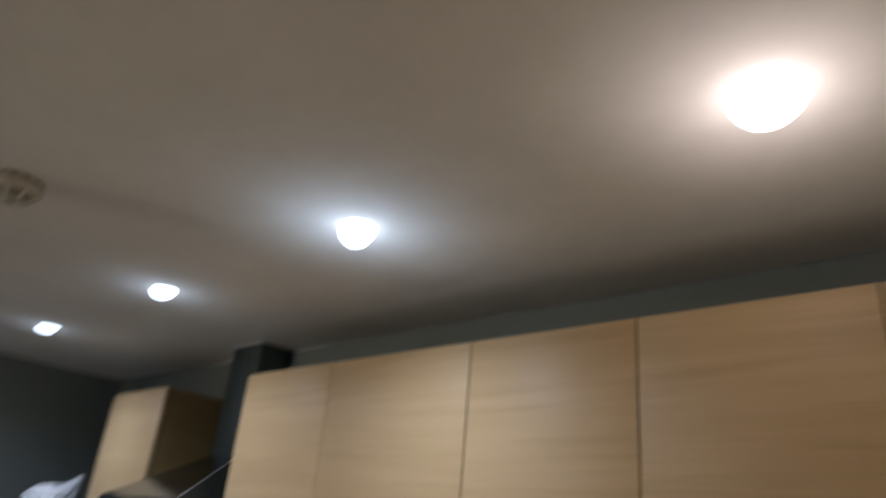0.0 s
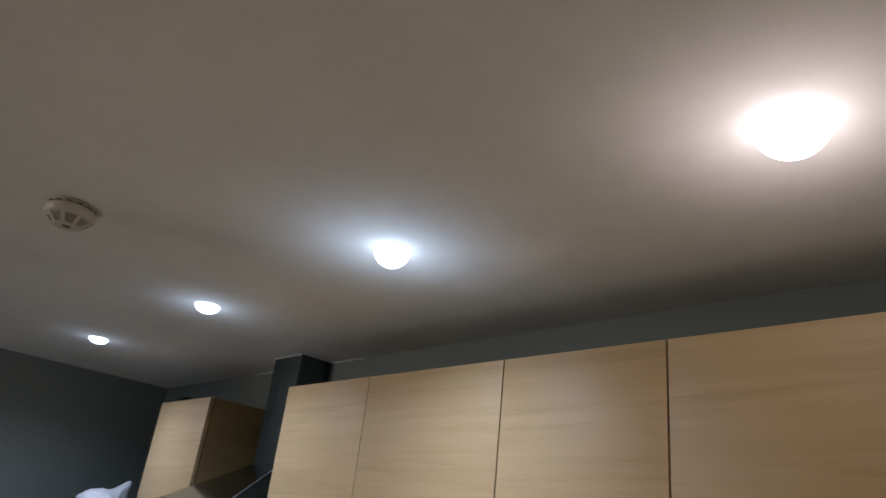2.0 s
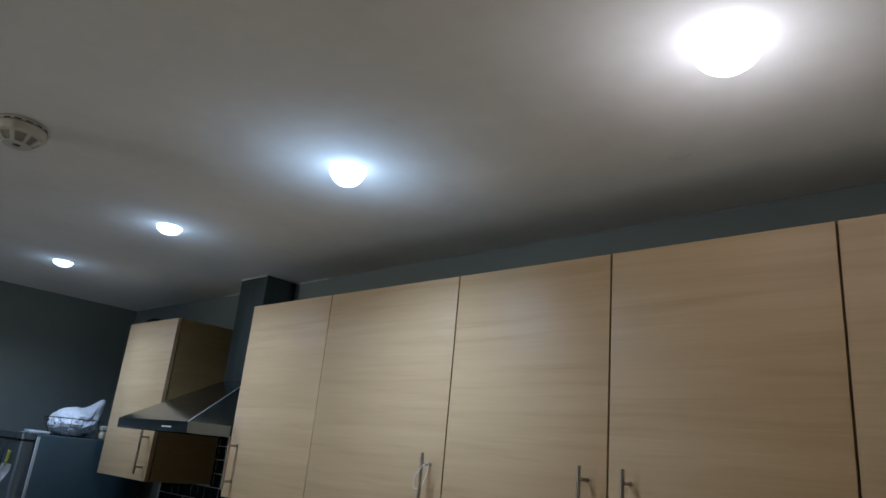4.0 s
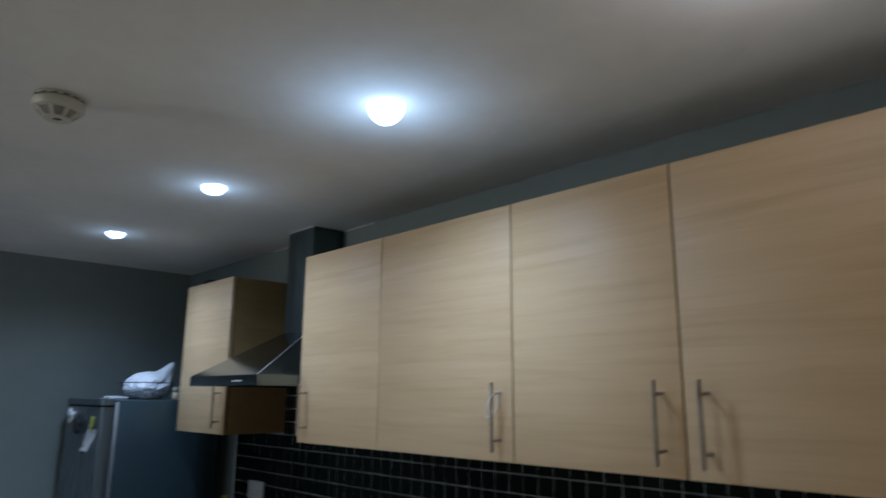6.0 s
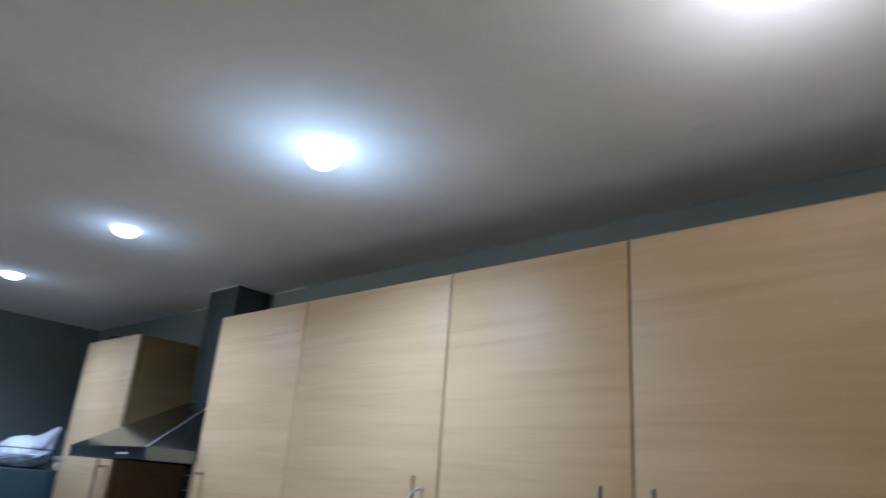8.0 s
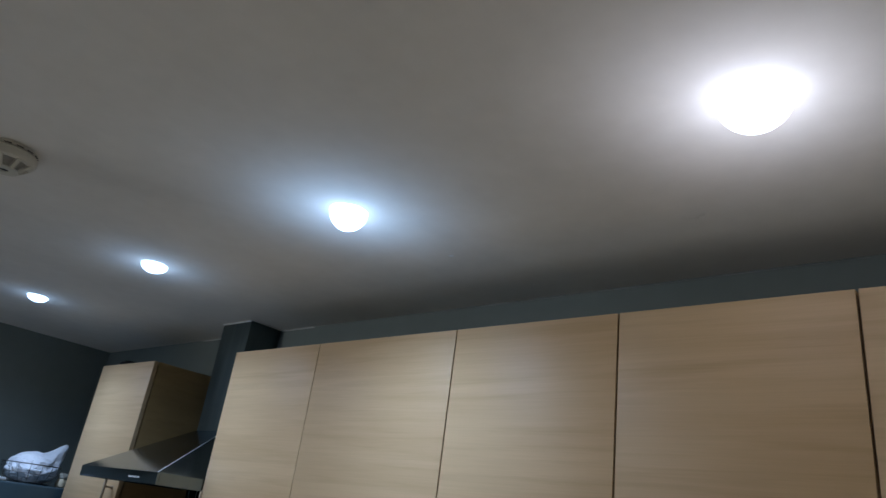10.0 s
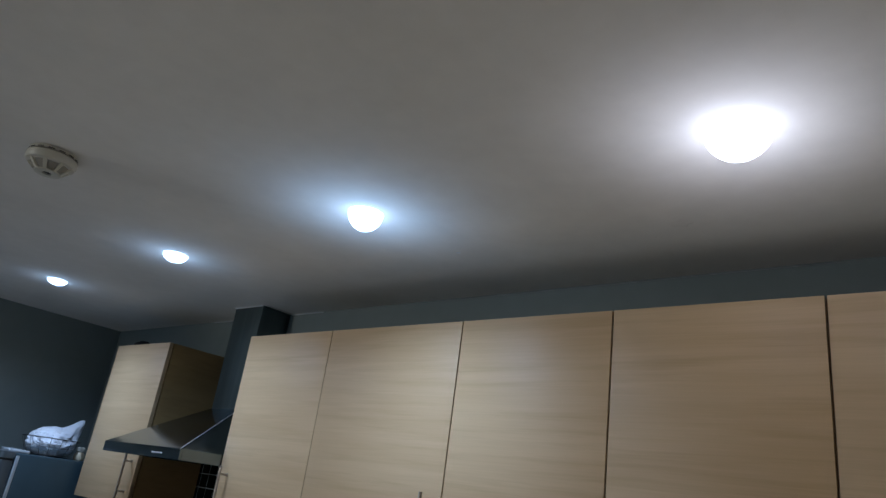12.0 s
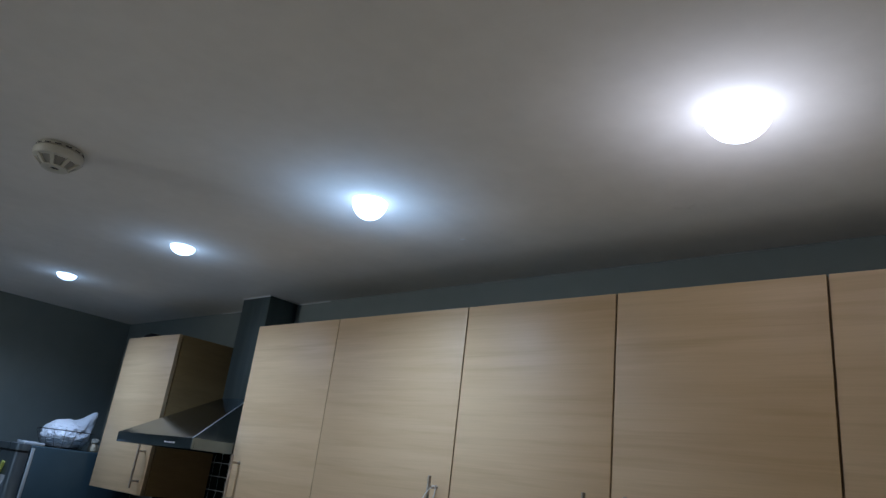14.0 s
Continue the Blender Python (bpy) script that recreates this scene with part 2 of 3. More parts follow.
def tube(bm, pts, r, seg=8):
    """A round wire through points."""
    pts = [Vector(p) for p in pts]
    rings = []
    for i, p in enumerate(pts):
        d = (pts[min(i + 1, len(pts) - 1)] - pts[max(i - 1, 0)]).normalized()
        q = d.to_track_quat("Z", "Y")
        rings.append([bm.verts.new(p + q @ Vector((r * math.cos(k * math.tau / seg), r * math.sin(k * math.tau / seg), 0))) for k in range(seg)])
    for a, b in zip(rings, rings[1:]):
        best = min(range(seg), key=lambda s: sum((a[k].co - b[(k + s) % seg].co).length for k in range(seg)))
        for k in range(seg):
            bm.faces.new((a[k], a[(k + 1) % seg], b[(k + 1 + best) % seg], b[(k + best) % seg]))
    bm.faces.new(rings[0][::-1])
    bm.faces.new(rings[-1])
    bmesh.ops.recalc_face_normals(bm, faces=bm.faces)
    return bm


def mesh_of(name, bm, material, smooth=False):
    me = bpy.data.meshes.new(name)
    bm.to_mesh(me)
    bm.free()
    me.materials.append(material)
    if smooth:
        me.shade_smooth()
        me.set_sharp_from_angle(angle=radians(35))
    return me


def part(name, bm, material, parent=None, label="", smooth=True):
    ob = new(name, mesh_of(name, bm, material, smooth))
    if parent is not None:
        ob.parent = parent
    return tagged(ob, label)


def thing(name, x, y, z, label, category, group="", kind=""):
    ob = new(name)
    ob.location = (x, y, z)
    return tagged(ob, label, category, group, kind)


def structure(name, bm, material, label, category):
    return tagged(new(name, mesh_of(name, bm, material)), label, category, kind="structure")


B = bmesh.new

# ---- room ----
ROOM_X, ROOM_Y = 6.6, -5.4


def ceiling_mesh():
    bm = B()
    box(bm, -0.1, ROOM_X + 0.1, ROOM_Y - 0.1, 0.1, CEIL, CEIL + 0.1)
    return bm


structure("ceiling", ceiling_mesh(), M_CEIL, "matt white painted plaster ceiling with recessed lights", "ceiling")
structure("floor", box(B(), -0.1, ROOM_X + 0.1, ROOM_Y - 0.1, 0.1, -0.1, 0), M_FLOOR, "pale greyish wood-effect laminate floor", "floor")
structure("wall_north", box(B(), -0.1, ROOM_X + 0.1, 0, 0.1, 0, CEIL), M_WALL, "slate grey painted kitchen wall behind the cabinets", "wall")
structure("wall_west", box(B(), -0.1, 0, ROOM_Y, 0, 0, CEIL), M_WALL, "slate grey painted end wall behind the fridge", "wall")
structure("wall_south", box(B(), -0.1, ROOM_X + 0.1, ROOM_Y - 0.1, ROOM_Y, 0, CEIL), M_BACK, "plain light painted wall", "wall")
structure("wall_east", box(B(), ROOM_X, ROOM_X + 0.1, ROOM_Y, 0, 0, CEIL), M_BACK, "plain light painted wall", "wall")


def bead(length, r=0.0026):
    bm = B()
    tube(bm, [(length * i / 14, -0.0008 * math.sin(i * 2.1), 0.0006 * math.sin(i * 1.3)) for i in range(15)], r, 6)
    return bm


trim = structure("trim", bead(0.22), M_CAULK, "thin white caulk bead along the wall and ceiling joint", "caulk bead")
trim.location = (1.69, -0.002, CEIL - 0.003)
trim2 = structure("trim", bead(0.36), M_CAULK, "thin white caulk bead along the wall and ceiling joint", "caulk bead")
trim2.location = (1.04, -0.002, CEIL - 0.003)

trim3 = structure("trim", bead(1.35, 0.0016), M_JOINT, "ragged edge of old paint along the ceiling joint", "paint edge")
trim3.location = (2.62, -0.001, CEIL - 0.004)


def filler_mesh(r, seed):
    """A smeared, lens-thin blob of filler with an uneven outline."""
    bm, rnd = B(), random.Random(seed)
    rings = []
    for k, z in ((1.0, -0.0002), (0.7, -0.0012), (0.35, -0.0018)):
        rings.append([(r * k * (1 + 0.25 * rnd.uniform(-1, 1)), z) for _ in range(14)])
    vs = [[bm.verts.new((q * math.cos(i * math.tau / 14) * 1.3, q * math.sin(i * math.tau / 14), z)) for i, (q, z) in enumerate(ring)] for ring in rings]
    for a, b in zip(vs, vs[1:]):
        for i in range(14):
            bm.faces.new((a[i], a[(i + 1) % 14], b[(i + 1) % 14], b[i]))
    bm.faces.new(vs[-1])
    bmesh.ops.recalc_face_normals(bm, faces=bm.faces)
    return bm


for px, py, pr in ((2.988, -0.396, 0.007), (3.680, -0.370, 0.022)):
    spot = tagged(new("ceiling_patch", mesh_of("ceiling_patch", filler_mesh(pr, int(px * 100)), M_CAULK if pr < 0.01 else M_CEIL, True)), "small dab of white filler on the ceiling", "filler patch", kind="structure")
    spot.location = (px, py, CEIL)

# ---- wall cabinets ----
CAB_LO, CAB_HI, FRONT = 1.472, 2.200, -0.32


def handle_mesh():
    """A bar handle on two posts; origin at its middle, on the door's face, which looks to -y."""
    bm = B()
    cyl(bm, (0, -0.035, -0.094), (0, -0.035, 0.094), 0.0053, 16)
    es = [e for e in bm.edges if abs(e.verts[0].co.z - e.verts[1].co.z) < 1e-5 and abs(abs(e.verts[0].co.z) - 0.094) < 1e-4]
    bmesh.ops.bevel(bm, geom=es, offset=0.001, segments=1, affect="EDGES")
    for z in (-0.064, 0.064):
        cyl(bm, (0, -0.033, z), (0, 0, z), 0.0045, 12)
        cyl(bm, (0, -0.003, z), (0, 0, z), 0.0065, 12)
    return bm


HANDLE = mesh_of("handle", handle_mesh(), M_STEEL, True)


def door_part(w, h, mat, cab):
    """A door leaf with darker upright edges, which stand for shade in the gaps."""
    door = part("door", box(B(), 0, w, -0.018, 0, 0, h, 0.0012, 2), mat, cab)
    door.data.materials.append(M_EDGE_SHADE)
    for f in door.data.polygons:
        if abs(f.normal.x) > 0.95:
            f.material_index = 1
    return door


def wall_cabinet(x0, x1, doors, label, left_gap=0.0005, right_gap=0.0005):
    """doors: rows of (x0, x1, handle x, material). Local origin: the unit's lower back left corner."""
    w, h, d = x1 - x0, CAB_HI - CAB_LO, -FRONT - 0.024
    cab = thing("wall_cabinet", x0, 0, CAB_LO, label, "wall cabinet", "wall cabinets")
    part("side_panel", box(B(), 0, 0.018, -d, -0.001, 0, h, 0.0008, 1), M_OAK_SHADED, cab, "brown wood-effect side panel, shade put into its tone")
    part("side_panel", box(B(), w - 0.018, w, -d, -0.001, 0, h, 0.0008, 1), M_OAK_SHADED, cab, "brown wood-effect side panel, shade put into its tone")
    part("top_panel", box(B(), 0.018, w - 0.018, -d, -0.001, h - 0.018, h - 0.001), M_CARC, cab)
    part("bottom_panel", box(B(), 0.018, w - 0.018, -d, -0.001, 0.001, 0.019), M_CARC, cab)
    part("back_panel", box(B(), 0.018, w - 0.018, -0.012, -0.004, 0.019, h - 0.018), M_CARC, cab)
    part("shelf", box(B(), 0.018, w - 0.018, -d + 0.02, -0.012, h / 2 - 0.009, h / 2 + 0.009), M_CARC, cab)
    # added strip behind the doors, its brown stands for the gaps' shade
    part("edge_strip", box(B(), left_gap, w - right_gap, -d - 0.0055, -d - 0.0002, 0.003, h - 0.003), M_GAP, cab, "dark strip standing for shade in the door gaps")
    for dx0, dx1, hx, mat in doors:
        door = door_part(dx1 - dx0, h, mat, cab)
        door.location = (dx0 - x0, FRONT + 0.018, 0)
        hd = new("handle", HANDLE)
        hd.parent = door
        hd.location = (hx - dx0, -0.018, 1.593 - CAB_LO)
        tagged(hd, "brushed steel bar handle")
    return cab


wall_cabinet(0.735, 1.245, [(0.7365, 1.2435, 1.198, M_OAK)], "pale oak-effect single wall cabinet beside the cooker hood", right_gap=0.016)
wall_cabinet(1.877, 2.3765, [(1.8782, 2.3752, 1.932, M_OAK)], "pale oak-effect single wall cabinet next to the cooker hood")
wall_cabinet(2.3775, 2.979, [(2.3786, 2.9778, 2.930, M_OAK)], "pale oak-effect wall cabinet with white cord on handle")
wall_cabinet(2.980, 3.984, [(2.9822, 3.4795, 3.428, M_OAK), (3.4845, 3.9818, 3.537, M_OAK)], "oak-effect double wall cabinet with two bar handles")
wall_cabinet(3.985, 4.585, [(3.9872, 4.5835, 4.041, M_OAK)], "oak-effect single wall cabinet with bar handle")

# ---- cooker hood ----
hood = thing("cooker_hood", 1.276, 0, 1.685, "stainless steel chimney cooker hood between the wall cabinets", "cooker hood")
HW, HD = 0.597, 0.503
CX0, CX1, CYF, CZ0 = 0.188, 0.400, -0.160, 0.240


def canopy_mesh():
    bm = B()
    lo = [(0, 0), (HW, 0), (HW, -HD), (0, -HD)]
    hi = [(CX0 - 0.004, 0), (CX1 + 0.004, 0), (CX1 + 0.004, CYF - 0.004), (CX0 - 0.004, CYF - 0.004)]
    a = [bm.verts.new((x, y, 0.04)) for x, y in lo]
    b = [bm.verts.new((x, y, CZ0)) for x, y in hi]
    for i in range(4):
        j = (i + 1) % 4
        bm.faces.new((a[i], a[j], b[j], b[i]))
    bm.faces.new(b)
    bmesh.ops.recalc_face_normals(bm, faces=bm.faces)
    hips = [e for e in bm.edges if abs(e.verts[0].co.z - e.verts[1].co.z) > 0.1]
    bmesh.ops.bevel(bm, geom=hips, offset=0.0035, segments=2, affect="EDGES")
    return bm


# pale tube laid on the right hip only, a highlight built as a part
for sx, tx in ((HW, CX1 + 0.004),):
    part("hip_seam", tube(B(), [(sx, -HD, 0.041), (tx, CYF - 0.004, CZ0)], 0.0015, 8), M_GLINT, hood, "thin bright tube standing for the highlight on the hip")
part("canopy", canopy_mesh(), M_HOOD, hood, "sloping brushed steel canopy")


def rim_mesh():
    bm = B()
    box(bm, 0, HW, -HD, -HD + 0.012, 0, 0.041, 0.0015, 2)
    box(bm, 0, 0.012, -HD + 0.012, 0, 0, 0.041)
    box(bm, HW - 0.012, HW, -HD + 0.012, 0, 0, 0.041)
    return bm


part("rim", rim_mesh(), M_HOOD, hood, "upright steel front rim")
part("grease_filter", box(B(), 0.012, HW - 0.012, -HD + 0.012, -0.005, 0.008, 0.014), M_FILTER, hood, "metal mesh grease filter")
part("chimney", box(B(), CX0, CX1, CYF, -0.001, CZ0 - 0.004, CEIL - 1.685 - 0.001, 0.0018, 2), M_CHIM, hood, "dark brushed steel flue cover")
part("sealant_bead", tube(B(), [(CX0 - 0.003 + (CX1 - CX0 + 0.006) * i / 8, CYF - 0.003, CEIL - 1.685 - 0.004) for i in range(9)], 0.003, 6), M_CAULK, hood, "white caulk along the flue top")


def badge_mesh():
    bm = B()
    for i, w in enumerate((0.012, 0.009, 0.012, 0.010, 0.011)):
        box(bm, 0.40 + i * 0.016, 0.40 + i * 0.016 + w, -HD - 0.0012, -HD + 0.001, 0.015, 0.0205)
    return bm


part("badge", badge_mesh(), M_WHITE, hood, "small pale lettering bars on the rim")

# ---- ceiling lights ----


def ceiling_light(x, y, r, depth, glow):
    lamp = thing("ceiling_light", x, y, CEIL, "round recessed ceiling downlight, switched on; those out of view are added", "ceiling light", "recessed ceiling lights")
    part("trim_ring", lathe(B(), [(r - 0.001, -0.0002), (r + 0.006, -0.0002), (r + 0.0062, -0.0004), (r + 0.004, -0.0007), (r, -0.0007), (r - 0.001, -0.0002)], 48), M_WHITE, lamp, "slim white trim ring")
    # flush lens drawn as a dome, larger where the lamp's glare is larger
    dome = [(r * math.sin(a), -0.001 - depth * math.cos(a)) for a in (i * math.pi / 24 for i in range(13))]
    part("lens", lathe(B(), dome, 40), glow, lamp, "glowing lens, swollen to a dome to stand for glare")
    return lamp


for lx, ly, tint, watts, width, bloom, lr, depth, glow in LAMPS:
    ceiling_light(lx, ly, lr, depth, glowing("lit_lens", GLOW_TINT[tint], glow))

# ---- wall lamp on the far side of the room ----
sconce = thing("wall_lamp", 0.80, ROOM_Y, 2.145, "plain wall lamp with a frosted bulb, switched on", "wall lamp")
part("back_plate", cyl(B(), (0, 0, 0), (0, 0.02, 0), 0.06, 24), M_STEEL, sconce)
part("arm", tube(B(), [(0, 0.02, 0), (0, 0.10, -0.03), (0, 0.16, -0.075)], 0.007, 8), M_STEEL, sconce)
bm = B()
bmesh.ops.create_icosphere(bm, subdivisions=3, radius=0.032, matrix=Matrix.Translation((0, 0.195, -0.145)))
part("bulb", bm, M_GLOW_BULB, sconce, "frosted glowing bulb")
part("bulb_holder", cyl(B(), (0, 0.19, -0.12), (0, 0.17, -0.075), 0.02, 16), M_WHITE, sconce)

# ---- smoke detector ----
det = thing("smoke_detector", 2.362, -1.380, CEIL, "yellowed white round smoke detector on the ceiling", "smoke detector")
det.scale = (1.2, 1.2, 1.2)
part("base_plate", lathe(B(), [(0, -0.0005), (0.047, -0.0005), (0.049, -0.003), (0.049, -0.009), (0.046, -0.010), (0, -0.010)], 48), M_CREAM, det)
part("housing", lathe(B(), [(0, -0.0095), (0.050, -0.0115), (0.0525, -0.014), (0.0525, -0.025), (0.049, -0.030), (0.040, -0.0325), (0, -0.0325)], 56), M_CREAM, det)
# core in a darkened cream, shade between the ribs put into the colour
part("sensor_core", lathe(B(), [(0.041, -0.0315), (0.035, -0.037), (0.023, -0.0475), (0, -0.0475)], 40), M_SHADOWY, det, "shaded core behind the vents")


def rib_mesh():
    """A fin that tapers down and inwards from the housing to the cap."""
    bm = B()
    top = [bm.verts.new(p) for p in ((0.034, -0.0046, -0.0315), (0.0465, -0.0046, -0.0315), (0.0465, 0.0046, -0.0315), (0.034, 0.0046, -0.0315))]
    low = [bm.verts.new(p) for p in ((0.018, -0.0034, -0.0485), (0.0285, -0.0034, -0.0485), (0.0285, 0.0034, -0.0485), (0.018, 0.0034, -0.0485))]
    for i in range(4):
        bm.faces.new((top[i], top[(i + 1) % 4], low[(i + 1) % 4], low[i]))
    bm.faces.new(low)
    bm.faces.new(top[::-1])
    bmesh.ops.recalc_face_normals(bm, faces=bm.faces)
    return bm


RIB = mesh_of("cage_rib", rib_mesh(), M_CREAM)
for i in range(8):
    rib = new("cage_rib", RIB)
    rib.parent = det
    rib.rotation_euler = (0, 0, i * math.tau / 8 + 0.2)
part("cap", lathe(B(), [(0.009, -0.0470), (0.024, -0.0470), (0.0285, -0.0485), (0.027, -0.0508), (0.018, -0.0518), (0.010, -0.0505), (0.009, -0.0470)], 40), M_CREAM, det)
part("sensor_hole", lathe(B(), [(0.0095, -0.0478), (0, -0.0482)], 24), M_SLOT, det, "dark hole in the cap")
SLOT = mesh_of("vent_slot", box(B(), 0.0485, 0.0497, -0.0065, 0.0065, -0.0088, -0.0066), M_SLOT)
for i in range(14):
    slot = new("vent_slot", SLOT)
    slot.parent = det
    slot.rotation_euler = (0, 0, i * math.tau / 14)

# ---- fridge freezer ----
FX, FY, FH = 0.105, -0.075, 1.622
fridge = thing("fridge_freezer", FX, FY, 0, "dark grey metallic fridge freezer standing in the corner", "fridge freezer")
FW, FDP = 0.585, 0.535
part("body", box(B(), 0, FW, -FDP, 0, 0.02, FH, 0.006, 3), M_FRIDGE, fridge)


def rounded_slab(x0, x1, y0, y1, z0, z1, r):
    """A slab whose two front upright corners are turned to a large radius, with softened rims."""
    bm = B()
    arc = [(math.cos(a), math.sin(a)) for a in (math.pi * 1.5 + i * math.pi / 16 for i in range(9))]
    right = [(x1 - r + r * c, y0 + r + r * v) for c, v in arc]
    left = [(x0 + x1 - x, y) for x, y in reversed(right)]
    ring = left + right + [(x1, y1), (x0, y1)]
    low = [bm.verts.new((x, y, z0)) for x, y in ring]
    high = [bm.verts.new((x, y, z1)) for x, y in ring]
    n = len(ring)
    for i in range(n):
        bm.faces.new((low[i], low[(i + 1) % n], high[(i + 1) % n], high[i]))
    ends = [bm.faces.new(low[::-1]), bm.faces.new(high)]
    bmesh.ops.recalc_face_normals(bm, faces=bm.faces)
    bmesh.ops.bevel(bm, geom=list({e for f in ends for e in f.edges}), offset=0.003, segments=2, affect="EDGES")
    return bm


for z0, z1 in ((0.06, 0.72), (0.735, 1.586)):
    part("door", rounded_slab(0.0, FW + 0.002, -FDP - 0.060, -FDP - 0.006, z0, z1, 0.036), M_FDOOR, fridge, "brushed dark steel door with a rounded edge")
    part("door_seal", box(B(), 0.012, FW - 0.012, -FDP - 0.007, -FDP + 0.001, z0 + 0.01, z1 - 0.01), M_GREY, fridge, "grey rubber door seal")
part("door_cap", rounded_slab(0.0, FW + 0.004, -FDP - 0.062, -FDP - 0.004, 1.596, 1.625, 0.037), M_FDOOR, fridge, "steel door cap above a dark seam")
part("cap_seam", rounded_slab(0.004, FW - 0.002, -FDP - 0.056, -FDP - 0.006, 1.585, 1.597, 0.034), M_BLACK, fridge, "dark seam under the cap")
part("hinge_cover", box(B(), FW - 0.085, FW - 0.01, -FDP - 0.035, -FDP + 0.06, FH - 0.001, FH + 0.016, 0.006, 3), M_GREY, fridge, "grey plastic hinge cover")
part("front_edge", box(B(), FW - 0.004, FW + 0.0015, -FDP + 0.002, -FDP + 0.018, 0.03, FH - 0.01, 0.0025, 2), M_EDGE, fridge, "bright metal front edge")
for fx in (0.05, FW - 0.05):
    for fy in (-0.05, -FDP + 0.05):
        part("foot", cyl(B(), (fx, fy, 0), (fx, fy, 0.022), 0.018, 12), M_BLACK, fridge)

DOOR_Y = FY - FDP - 0.058
# magnets and notes on the fridge door


def magnet_mesh():
    bm = B()
    for dx, dz, r in ((0, 0, 0.016), (0.018, -0.012, 0.014), (0.036, -0.016, 0.015), (0.004, -0.03, 0.012), (0.05, -0.006, 0.01)):
        bmesh.ops.create_icosphere(bm, subdivisions=2, radius=r, matrix=Matrix.Translation((dx, 0, dz)) @ Matrix.Diagonal((1, 0.55, 1, 1)))
    return bm


mag = part("fridge_magnet", magnet_mesh(), M_PAPER)
mag.scale = (1.35, 1.1, 1.4)
mag.location = (0.205, DOOR_Y - 0.007, 1.557)
tagged(mag, "small pale shell-shaped magnet on the fridge door", "magnet")
def clip_mesh():
    """A moulded clip: a lumpy grip over two jaws."""
    bm = box(B(), 0, 0.075, -0.016, 0, -0.035, 0.0, 0.006, 2)
    box(bm, 0.022, 0.062, -0.030, -0.012, -0.066, -0.012, 0.007, 2)
    for dx, dz, r in ((0.012, -0.004, 0.016), (0.05, -0.018, 0.019), (0.04, -0.06, 0.014)):
        bmesh.ops.create_icosphere(bm, subdivisions=2, radius=r, matrix=Matrix.Translation((dx, -0.016, dz)) @ Matrix.Diagonal((1, 0.8, 1, 1)))
    return bm


clip = part("magnetic_clip", clip_mesh(), M_BLACK)
clip.location = (0.345, DOOR_Y, 1.525)
tagged(clip, "chunky black magnetic clip on the fridge door", "magnet")


def note_mesh():
    bm = B()
    rows = []
    for i in range(7):
        z = -i * 0.018
        y = -0.004 - 0.022 * (i / 6) ** 1.5
        rows.append([bm.verts.new((x + i * -0.004, y - 0.004 * math.sin(x * 30 + i), z)) for x in (0, 0.035, 0.07, 0.105)])
    for a, b in zip(rows, rows[1:]):
        for k in range(3):
            bm.faces.new((a[k], a[k + 1], b[k + 1], b[k]))
    bmesh.ops.solidify(bm, geom=bm.faces, thickness=0.0012)
    return bm


note = part("paper_note", note_mesh(), M_PAPER)
note.scale = (1.2, 1.0, 0.95)
note.location = (0.525, DOOR_Y, 1.482)
tagged(note, "curled white paper note on the fridge door", "paper note")
for bz, bw in ((-0.088, 0.05), (-0.096, 0.035)):
    bar = part("print_bar", box(B(), 0.012, 0.012 + bw, -0.0205, -0.0185, bz, bz + 0.004), M_SLOT, note, "plain dark bar of print")
    bar.rotation_euler = (radians(-12), 0, 0)


def peg_mesh():
    """A slim sprung peg: two prongs that part towards the top."""
    bm = B()
    for side in (-1, 1):
        m = Matrix.Translation((0.02, -0.008, -0.02)) @ Matrix.Rotation(side * 0.16, 4, "Y") @ Matrix.Translation((side * 0.003, 0, 0.018)) @ Matrix.Diagonal((0.008, 0.008, 0.075, 1))
        r = bmesh.ops.create_cube(bm, size=1, matrix=m)
        bmesh.ops.bevel(bm, geom=list({e for v in r["verts"] for e in v.link_edges}), offset=0.0015, segments=1, affect="EDGES")
    cyl(bm, (0.012, -0.010, -0.012), (0.028, -0.010, -0.012), 0.006, 10)
    return bm


peg = part("peg", peg_mesh(), M_GREEN)
peg.matrix_world = pose(0.565, DOOR_Y, 1.510, 0, 12, 0)
tagged(peg, "yellow-green clothes peg holding a note on the fridge", "peg")

# ---- on top of the fridge ----
TOP = FH
BX, BY, BR = 0.44, -0.377, 0.134
basket = thing("wire_basket", BX, BY, TOP, "round black wire basket holding a white plastic bag", "wire basket")


def ring(r, z, n=40):
    return [(r * math.cos(i * math.tau / n), r * math.sin(i * math.tau / n), z) for i in range(n + 1)]


part("rim_wire", tube(B(), ring(BR, 0.088), 0.0022, 8), M_WIRE, basket)
part("middle_wire", tube(B(), ring(BR - 0.014, 0.045), 0.0009, 6), M_WIRE, basket)
part("base_wire", tube(B(), ring(BR - 0.04, 0.004), 0.0025, 8), M_WIRE, basket)
for i in range(16):
    a = i * math.tau / 16
    pts = [((BR - 0.04) * math.cos(a), (BR - 0.04) * math.sin(a), 0.004), ((BR - 0.022) * math.cos(a), (BR - 0.022) * math.sin(a), 0.03), ((BR - 0.004) * math.cos(a), (BR - 0.004) * math.sin(a), 0.072), (BR * math.cos(a), BR * math.sin(a), 0.088)]
    part("upright_wire", tube(B(), pts, 0.0008, 5), M_WIRE, basket)


